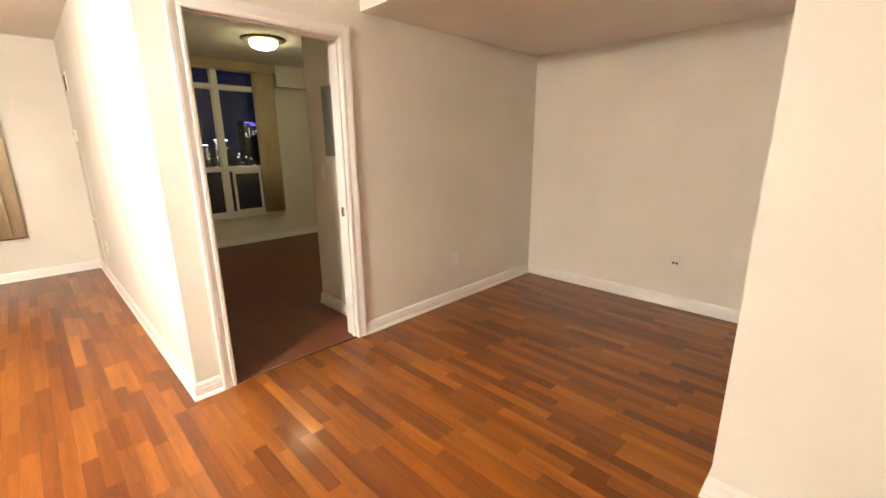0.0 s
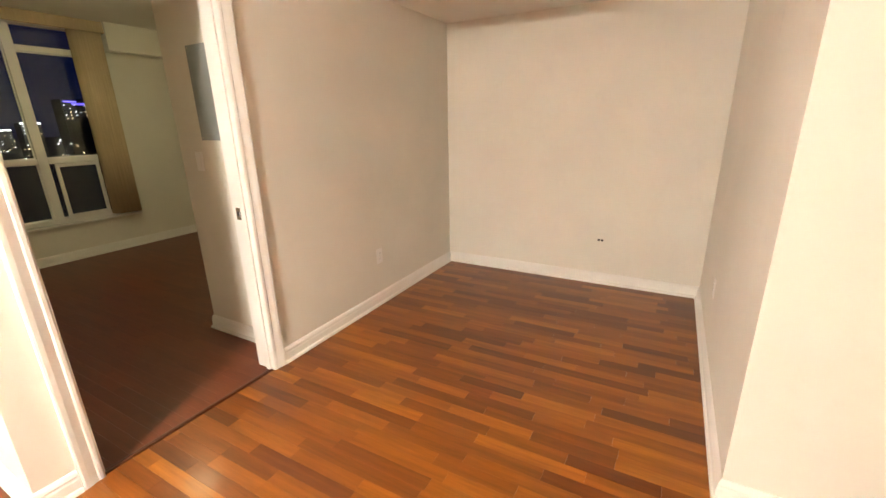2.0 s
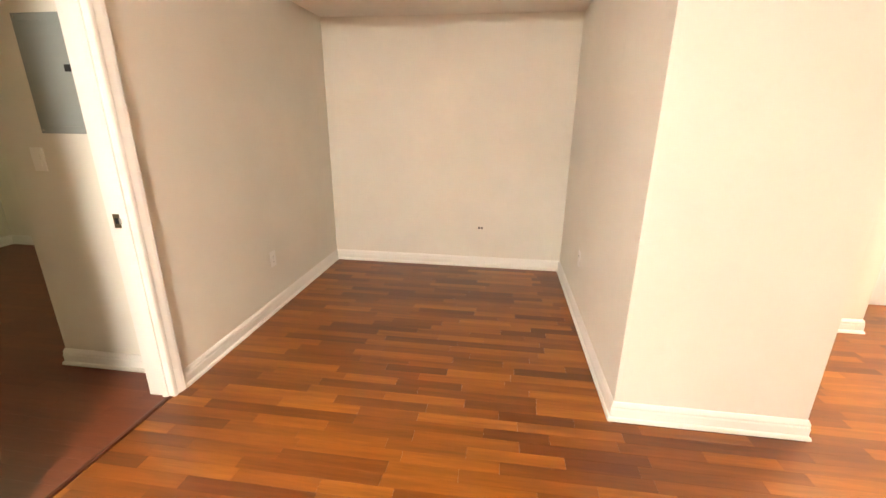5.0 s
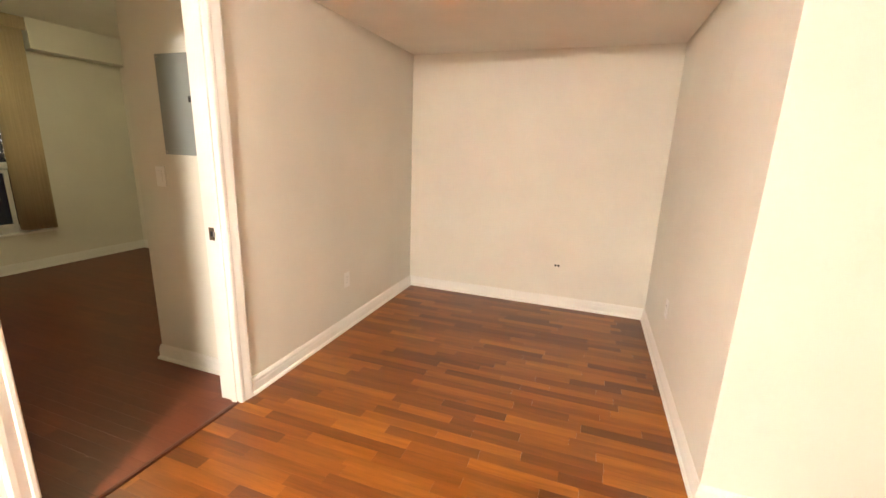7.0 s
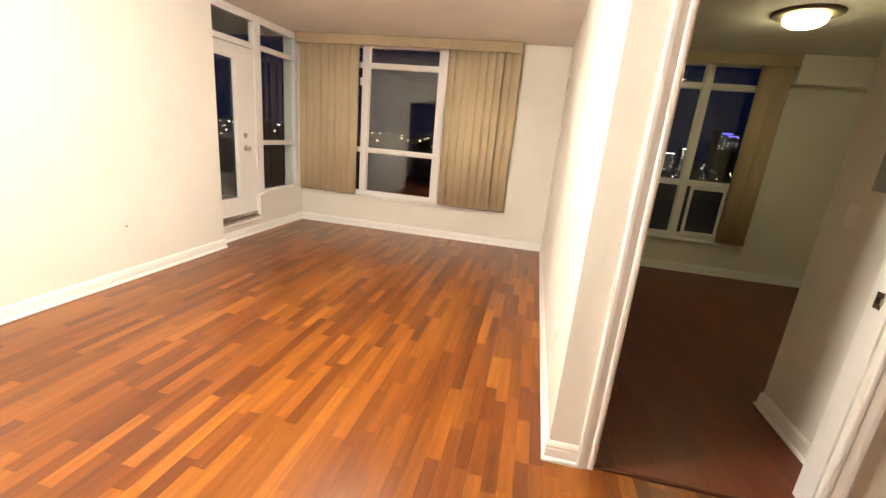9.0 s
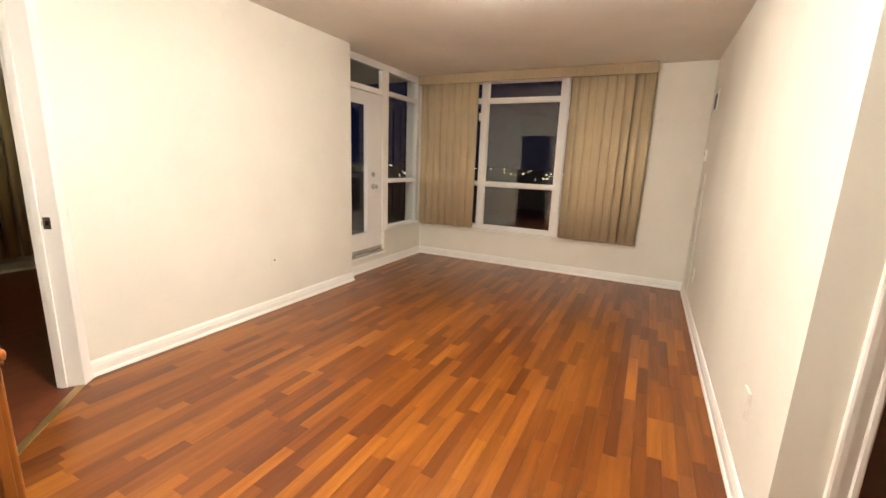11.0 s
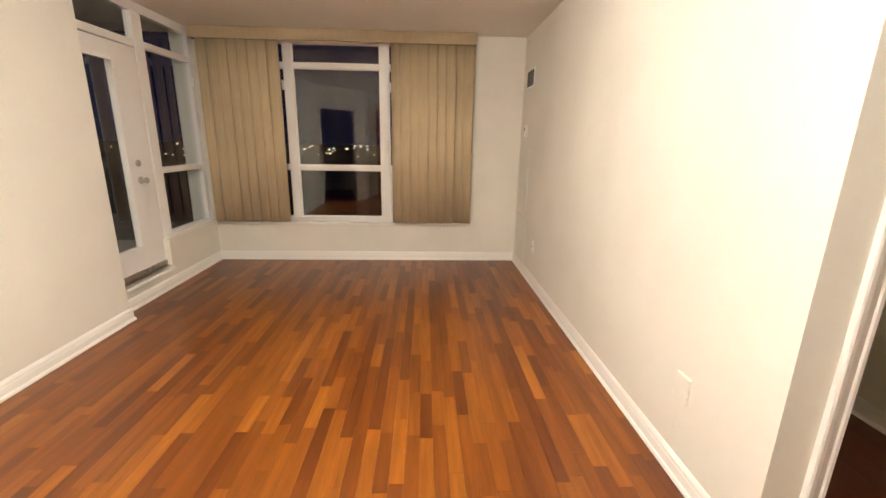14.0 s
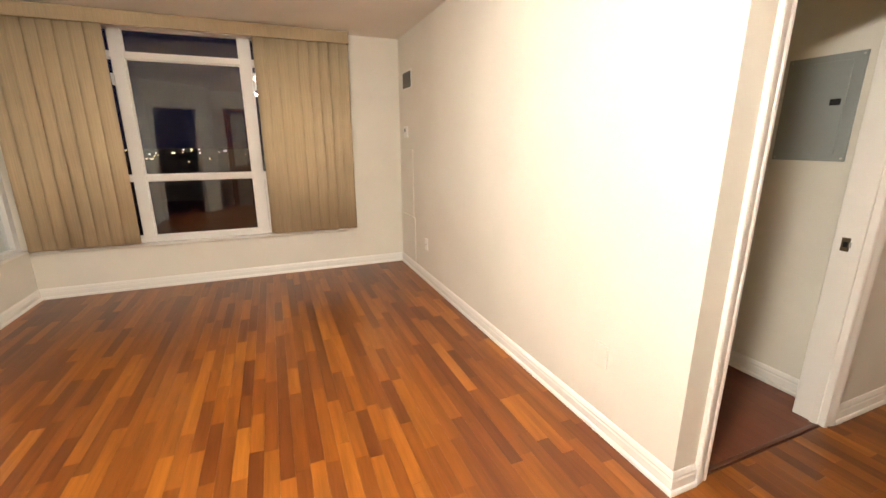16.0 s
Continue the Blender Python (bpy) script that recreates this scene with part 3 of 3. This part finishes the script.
def wall_outlet(at, normal, label):
    t = thing("wall_outlet", label, "outlet", "wall outlets")
    part("cover_plate", boxed((-0.036, -0.058, 0, 0.036, 0.058, 0.005), bevel=0.002), PLATE, t)
    for s in (-0.02, 0.02):
        f = part("receptacle", boxed((-0.0165, s - 0.0135, 0.005, 0.0165, s + 0.0135, 0.008), bevel=0.002), PLATE, t)
        for q in (-0.006, 0.006):
            part("slot", boxed((q - 0.0012, s - 0.005, 0.0078, q + 0.0012, s + 0.004, 0.0084)), BLACK, f)
    bm = bmesh.new()
    cylinder(bm, (0, 0, 0.005), (0, 0, 1), 0.003, 0.001, 10)
    part("screw", bm, CHROME, t)
    return fitted(t, at, normal)


def wall_switch(at, normal, label):
    t = thing("light_switch", label, "light switch")
    part("cover_plate", boxed((-0.036, -0.058, 0, 0.036, 0.058, 0.005), bevel=0.002), PLATE, t)
    part("rocker", boxed((-0.016, -0.033, 0.005, 0.016, 0.033, 0.009), bevel=0.002), PLATE, t)
    return fitted(t, at, normal)


wall_outlet((2.13, 0, 0.395), (0, -1, 0), "white wall outlet low on the alcove wall")
wall_outlet((2.42, YA, 0.425), (0, 1, 0), "white wall outlet on the alcove's side wall")
wall_switch((XP, 0.64, 1.18), (-1, 0, 0), "white light switch under the breaker panel")

j = thing("data_jack", "painted-over wall plate with two black data sockets", "data jack")
part("cover_plate", boxed((-0.036, -0.058, 0, 0.036, 0.058, 0.005), bevel=0.002), WALL, j)
for q in (-0.013, 0.013):
    part("socket", boxed((q - 0.009, -0.008, 0.005, q + 0.009, 0.010, 0.0075), bevel=0.001), BLACK, j)
fitted(j, (XA, -1.458, 0.39), (-1, 0, 0))
j = thing("blank_plate", "blank cover plate low on the wall, painted over", "wall plate")
part("cover_plate", boxed((-0.042, -0.060, 0, 0.042, 0.060, 0.013), bevel=0.004), WALL, j)
fitted(j, (0, 0.44, 0.405), (-1, 0, 0))
j = thing("cable_jack", "white wall plate with a cable socket by the access panels", "cable jack")
part("cover_plate", boxed((-0.038, -0.060, 0, 0.038, 0.060, 0.007), bevel=0.003), PLATE, j)
bm = bmesh.new()
cylinder(bm, (0, 0, 0.007), (0, 0, 1), 0.009, 0.002, 12)
cylinder(bm, (0, 0, 0.009), (0, 0, 1), 0.0045, 0.010, 12)
part("socket", bm, CHROME, j)
fitted(j, (0, 2.92, 0.388), (-1, 0, 0))
j = thing("blank_plate", "blank ivory wall plate painted to match", "wall plate")
part("cover_plate", boxed((-0.036, -0.040, 0, 0.036, 0.040, 0.004), bevel=0.002), WALL, j)
fitted(j, (XA, -1.325, 0.43), (-1, 0, 0))
j = thing("cable_jack", "painted-over wall plate with a cable socket", "cable jack")
part("cover_plate", boxed((-0.036, -0.058, 0, 0.036, 0.058, 0.005), bevel=0.002), WALL, j)
bm = bmesh.new()
cylinder(bm, (0, 0, 0.005), (0, 0, 1), 0.007, 0.002, 12)
cylinder(bm, (0, 0, 0.007), (0, 0, 1), 0.0045, 0.010, 12)
part("socket", bm, DARKMETAL, j)
fitted(j, (XL, 0.96, 0.45), (1, 0, 0))

th = thing("thermostat", "small white wall thermostat", "thermostat")
part("body", boxed((-0.04, -0.058, 0, 0.04, 0.058, 0.024), bevel=0.004), PLATE, th)
part("screen", boxed((-0.025, 0.0, 0.024, 0.025, 0.035, 0.0255)), GREY, th)
part("button", boxed((-0.02, -0.04, 0.024, 0.02, -0.025, 0.027), bevel=0.001), PLATE, th)
fitted(th, (0, 3.50, 1.51), (-1, 0, 0))

vg = thing("air_vent", "grey louvred air vent high on the wall", "vent")
part("frame", boxed((-0.16, -0.09, 0, -0.145, 0.09, 0.010), (0.145, -0.09, 0, 0.16, 0.09, 0.010), (-0.145, 0.078, 0, 0.145, 0.09, 0.010), (-0.145, -0.09, 0, 0.145, -0.078, 0.010), bevel=0.001), TRIM, vg)
part("backing", boxed((-0.145, -0.078, 0, 0.145, 0.078, 0.001)), BLACK, vg)
for i in range(9):
    zz = -0.068 + i * 0.017
    bm = bmesh.new()
    vs = [bm.verts.new(v) for v in ((-0.145, zz, 0.001), (0.145, zz, 0.001), (0.145, zz - 0.008, 0.010), (-0.145, zz - 0.008, 0.010),
                                    (-0.145, zz + 0.002, 0.001), (0.145, zz + 0.002, 0.001), (0.145, zz - 0.006, 0.010), (-0.145, zz - 0.006, 0.010))]
    for f in ((0, 1, 2, 3), (7, 6, 5, 4), (0, 4, 5, 1), (3, 2, 6, 7), (0, 3, 7, 4), (1, 5, 6, 2)):
        bm.faces.new([vs[q] for q in f])
    part("slat", bm, GRILLE, vg)
fitted(vg, (0, 3.46, 2.03), (-1, 0, 0))


def access_panel(y0, y1, z0, z1, label):
    t = thing("access_panel", label, "access panel", "access panels")
    w, h = (y1 - y0) / 2, (z1 - z0) / 2
    part("panel", boxed((-w, -h, 0, w, h, 0.006), bevel=0.0015), WALL, t)
    part("edge_strip", boxed((-w - 0.006, -h, 0, -w, h, 0.008), (w, -h, 0, w + 0.006, h, 0.008), (-w - 0.006, h, 0, w + 0.006, h + 0.006, 0.008)), WALL, t)
    fitted(t, (0, (y0 + y1) / 2, (z0 + z1) / 2), (-1, 0, 0))


access_panel(3.31, 3.69, 0.615, 1.32, "painted metal access panel in the wall")
access_panel(3.27, 3.72, 0.105, 0.600, "painted lower access panel above the baseboard")

bp = thing("breaker_panel", "grey enamelled breaker panel with a closed door", "breaker panel")
part("trim_cover", boxed((-0.165, -0.258, 0, 0.165, 0.258, 0.008), bevel=0.002), GREY, bp)
dr = part("panel_door", boxed((-0.135, -0.225, 0.008, 0.115, 0.225, 0.013), bevel=0.002), GREY, bp)
part("latch", boxed((0.055, 0.015, 0.013, 0.10, 0.045, 0.016), bevel=0.002), BLACK, dr, "black recessed latch")
for sx in (-0.15, 0.15):
    for sy in (-0.243, 0.243):
        bm = bmesh.new()
        cylinder(bm, (sx, sy, 0.008), (0, 0, 1), 0.005, 0.002, 10)
        part("screw", bm, CHROME, bp)
fitted(bp, (XP, 0.408, 1.563), (-1, 0, 0))

# ---------------------------------------------------------------- hallway
def panel_leaf(parent, w, h):
    """A white door leaf in local x-z with two raised fields; y out."""
    part("leaf", boxed((0, -0.035, 0, w, 0, h), bevel=0.002), TRIM, parent)
    for z0, z1 in ((0.16, 0.86), (1.02, h - 0.14)):
        bm = boxed((0.07, 0, z0, w - 0.07, 0.006, z1), bevel=0.005)
        part("raised_panel", bm, TRIM, parent)


for k, y in enumerate((YC - 0.005, YC - 0.462)):
    t = thing("bifold_door", "white panelled folding closet door, closed", "closet door", "folding closet doors")
    panel_leaf(t, 0.45, 2.0)
    part("pivot", boxed((0.40, 0.002, 0.012 - 0.032, 0.44, 0.014, 0.0), bevel=0.001), CHROME, t)
    t.matrix_basis = Matrix.Translation((2.43, y, 0.02)) @ pose(0, 0, 0, 0, 0, -90)
structure("wall_hall_far", boxed((2.95, -5.2, 0, 3.07, -4.14, H)), WALL, "painted wall at the hallway's end", "wall")
t = thing("hall_door", "white panelled door at the hallway's end, closed", "door")
panel_leaf(t, 0.80, 2.03)
bm = bmesh.new()
cylinder(bm, (0.07, 0.0, 0.95), (0, 1, 0), 0.03, 0.008)
bmesh.ops.create_uvsphere(bm, u_segments=16, v_segments=10, radius=0.027, matrix=Matrix.Translation((0.07, 0.045, 0.95)))
part("door_knob", bm, CHROME, t, "satin metal knob", True)
t.matrix_basis = Matrix.Translation((2.945, -4.24, 0.008)) @ pose(0, 0, 0, 0, 0, -90)

# ---------------------------------------------------------------- oak shelf unit
hc = thing("shelf_unit", "tall open honey oak shelf unit with turned-edge ledge and square posts", "shelf unit")
cx, cy0, cy1 = -1.78, -1.985, -1.214
cb = cx - 0.42
for px in (cb, cx - 0.055):
    for py in (cy0, cy1 - 0.055):
        for z0, z1 in ((0.0, 0.852), (0.892, 2.02)):
            post = part("post", boxed((px, py, z0, px + 0.055, py + 0.055, z1), bevel=0.006), OAK, hc)
            # raised bead down the two outer faces
            fx = px + 0.055 if px > cb else px
            part("bead", boxed((fx - 0.004, py + 0.016, z0 + 0.05, fx + 0.004, py + 0.039, z1 - 0.05), bevel=0.003), OAK, post)
part("ledge", boxed((cb - 0.01, cy0 - 0.01, 0.862, cx + 0.014, cy1 + 0.010, 0.892), bevel=0.009), OAK, hc)
part("lip", boxed((cb - 0.002, cy0 - 0.003, 0.852, cx + 0.006, cy1 + 0.004, 0.862), bevel=0.003), OAK, hc)
for px in (cb + 0.012, cx - 0.043):
    part("apron", boxed((px, cy0 + 0.055, 0.786, px + 0.03, cy1 - 0.055, 0.852), bevel=0.004), OAK, hc)
for py in (cy0 + 0.012, cy1 - 0.043):
    part("apron", boxed((cb + 0.055, py, 0.786, cx - 0.055, py + 0.03, 0.852), bevel=0.004), OAK, hc)
part("cornice", boxed((cb - 0.014, cy0 - 0.012, 2.02, cx + 0.018, cy1 + 0.016, 2.07), bevel=0.012), OAK, hc)
nk = thing("ornament", "small black rounded box standing on the oak ledge", "box")
part("body", boxed((cx - 0.085, -1.375, 0.892, cx - 0.02, -1.305, 0.972), bevel=0.012), BLACK, nk)
part("cap", boxed((cx - 0.078, -1.368, 0.972, cx - 0.027, -1.312, 0.982), bevel=0.004), BLACK, nk)


# ---------------------------------------------------------------- night outside
def night_box(name, boxes, material, label, category):
    return tagged(link(name, boxed(*boxes), material), label, category, kind="structure")


structure("balcony_slab", boxed((-5.2, YEND + 0.05, -0.1, XG - 0.2, YF + 0.5, 0.10)), painted("concrete", (0.30, 0.29, 0.27), 0.9, spread=0.12), "bare concrete balcony slab", "balcony")
structure("ground", boxed((-3000, 60, -46, 3000, 4000, -45)), NIGHT, "dark city ground far below at night", "ground")
structure("backdrop", boxed((-3000, -1500, -46, -60, 60, -45)), NIGHT, "dark city ground beyond the balcony", "ground")
AMBER = glow("amber_street_light", (1.0, 0.72, 0.38), 7.0)
COOL = glow("white_street_light", (0.95, 0.95, 1.0), 7.0)
VIOLET = glow("violet_sign", (0.12, 0.08, 1.0), 2.5)
rng = random.Random(7)


def far_lights(count, az0, az1, d0, d1, material, label, size=2.0, zs=(-44, -40)):
    bm = bmesh.new()
    for i in range(count):
        az = radians(rng.uniform(az0, az1))
        d = d0 * (d1 / d0) ** rng.random()
        x, y, z = -math.sin(az) * d, math.cos(az) * d, rng.uniform(*zs)
        s = size * rng.uniform(0.5, 1.3) * d / 1000
        box(bm, x - s * rng.choice((0.5, 0.5, 1.4)), y - s / 2, z, x + s / 2, y + s / 2, z + s * 0.8)
    return tagged(link("city_lights", bm, material), label, "city lights", kind="stuff")


far_lights(95, 0, 100, 1050, 3400, AMBER, "scattered warm street lights of a city at night")
far_lights(75, 0, 100, 1050, 3400, COOL, "scattered white street lights of a city at night")
far_lights(90, -30, 0, 800, 2400, AMBER, "dense warm lights of a night skyline", size=1.3, zs=(-44, -22))
far_lights(90, -30, 0, 800, 2400, COOL, "dense white lights of a night skyline", size=1.3, zs=(-44, -22))


def tower(az, d, w, top, rows, label, sign=None, roofline=False):
    t = thing("apartment_tower", label, "building", "far towers")
    a = radians(az)
    x, y = -math.sin(a) * d, math.cos(a) * d
    part("wall", boxed((x - w / 2, y, -45, x + w / 2, y + w, top)), NIGHTWALL, t)
    for k in range(rows):
        z = top - 6 - 6 * (k // 5)
        q = x - w / 2 + w * ((k % 5) + 0.5) / 5
        if rng.random() < 0.45:
            part("window", boxed((q - 0.7, y - 0.6, z, q + 0.7, y, z + 0.9)), rng.choice((AMBER, COOL)), t)
    if roofline:
        part("roof_light", boxed((x - w / 2, y - 0.8, top - 1.6, x + w / 2, y, top)), COOL, t, "white lit roof line")
    if sign:
        part("roof_sign", boxed((x - w * 0.4, y - 0.8, top - 6, x + w * 0.1, y, top - 3.5), (x - w * 0.1, y - 0.8, top - 10, x + w * 0.4, y, top - 8)), sign, t, "violet lit roof sign")


tower(-17.6, 1000, 26, 14, 40, "dark apartment tower with lit windows and roof line", roofline=True)
tower(-21.2, 1100, 40, 58, 30, "dark tower with a violet lit sign", sign=VIOLET)
tower(-15.3, 1300, 40, 4, 35, "dark apartment tower with scattered lit windows", roofline=True)
tower(-23.5, 1200, 36, 6, 35, "dark apartment tower with scattered lit windows")
tower(38.0, 1500, 60, -18, 20, "low dark block with scattered lit windows")


# ---------------------------------------------------------------- laminate floor
SW = 0.0643
LENGTHS = (0.30, 0.36, 0.42, 0.48, 0.55, 0.62)
MAIN = [(XG, XL, YEND, YF), (XL, 0.0, YB, YF), (XK, 0.0, -5.2, YB), (0.0, XC, -5.2, 0.0), (XC, XA, YA, 0.0), (XC, 2.95, -5.2, YC)]
NEAR = (-2.1, 1.1, -1.6, 1.15)


def strip_verts(x0, x1, y0, y1, s0=0.0, s1=0.0):
    """s0, s1: how far the two ends run off over the width, where they are cut along the slanted wall."""
    a, b, c, f = x0 + 0.0003, x1 - 0.0003, y0 + 0.0003, y1 - 0.0003
    ring = [(a, c), (b, c + s0), (b, f + s1), (a, f)]
    vs = [(x, y, -0.012) for x, y in ring] + [(x, y, 0) for x, y in ring]
    fs = [(0, 1, 5, 4), (1, 2, 6, 5), (2, 3, 7, 6), (3, 0, 4, 7), (4, 5, 6, 7)]
    return vs, fs


def runs(rects, x0, x1):
    mid = (x0 + x1) / 2
    iv = sorted((r[2], r[3]) for r in rects if r[0] <= mid < r[1])
    out = []
    for a, b in iv:
        if out and a <= out[-1][1] + 1e-6:
            out[-1][1] = max(b, out[-1][1])
        else:
            out.append([a, b])
    return out


def slant_at(x):
    return YQ - (x - XL)


def strips(rects, seed, cut=0):
    """cut 1: keep what lies before the slanted wall, -1: what lies behind it."""
    r = random.Random(seed)
    lo, hi = min(q[0] for q in rects), max(q[1] for q in rects)
    x = lo
    while x < hi - 0.004:
        x1 = min(x + SW, hi)
        for a, b in runs(rects, x, x1):
            lean = x1 - x if cut and XL - 0.01 < x < XB else 0.0
            if lean and cut == 1:
                a = max(a, slant_at(x))
            if lean and cut == -1:
                b = min(b, slant_at(x))
            y = a - r.random() * 0.4
            while y < b - 0.002:
                n = r.choice(LENGTHS)
                y0, y1 = max(y, a), min(y + n, b)
                if y1 - y0 > 0.01:
                    yield x, x1, y0, y1, -lean if cut == 1 and y0 == a else 0.0, -lean if cut == -1 and y1 == b else 0.0
                y += n
        x = x1


def mesh_of(name, items, material):
    vs, fs = [], []
    for it in items:
        v, f = strip_verts(*it)
        o = len(vs)
        vs += v
        fs += [tuple(q + o for q in g) for g in f]
    me = bpy.data.meshes.new(name)
    me.from_pydata(vs, [], fs)
    me.materials.append(material)
    return me


floor_main = tagged(new("floor_laminate"), "glossy red-brown strip laminate floor in mixed tones", "floor", kind="structure")
shared, rest, near_count = {}, [], 0
for it in strips(MAIN, 3, 1):
    inside = NEAR[0] < it[0] and it[1] < NEAR[1] and NEAR[2] < it[2] and it[3] < NEAR[3]
    if inside and near_count < 300:
        near_count += 1
        key = (round(it[1] - it[0], 4), round(it[3] - it[2], 4))
        if key not in shared:
            shared[key] = mesh_of("laminate_strip", [(0, key[0], 0, key[1])], STRIP_ONE)
        ob = new("laminate_strip", shared[key])
        ob.location = (it[0], it[2], 0)
        ob.parent = floor_main
    else:
        rest.append(it)
ob = new("laminate_strips", mesh_of("laminate_strips", rest, STRIP_MANY))
ob.parent = floor_main
ob["kind"] = "stuff"
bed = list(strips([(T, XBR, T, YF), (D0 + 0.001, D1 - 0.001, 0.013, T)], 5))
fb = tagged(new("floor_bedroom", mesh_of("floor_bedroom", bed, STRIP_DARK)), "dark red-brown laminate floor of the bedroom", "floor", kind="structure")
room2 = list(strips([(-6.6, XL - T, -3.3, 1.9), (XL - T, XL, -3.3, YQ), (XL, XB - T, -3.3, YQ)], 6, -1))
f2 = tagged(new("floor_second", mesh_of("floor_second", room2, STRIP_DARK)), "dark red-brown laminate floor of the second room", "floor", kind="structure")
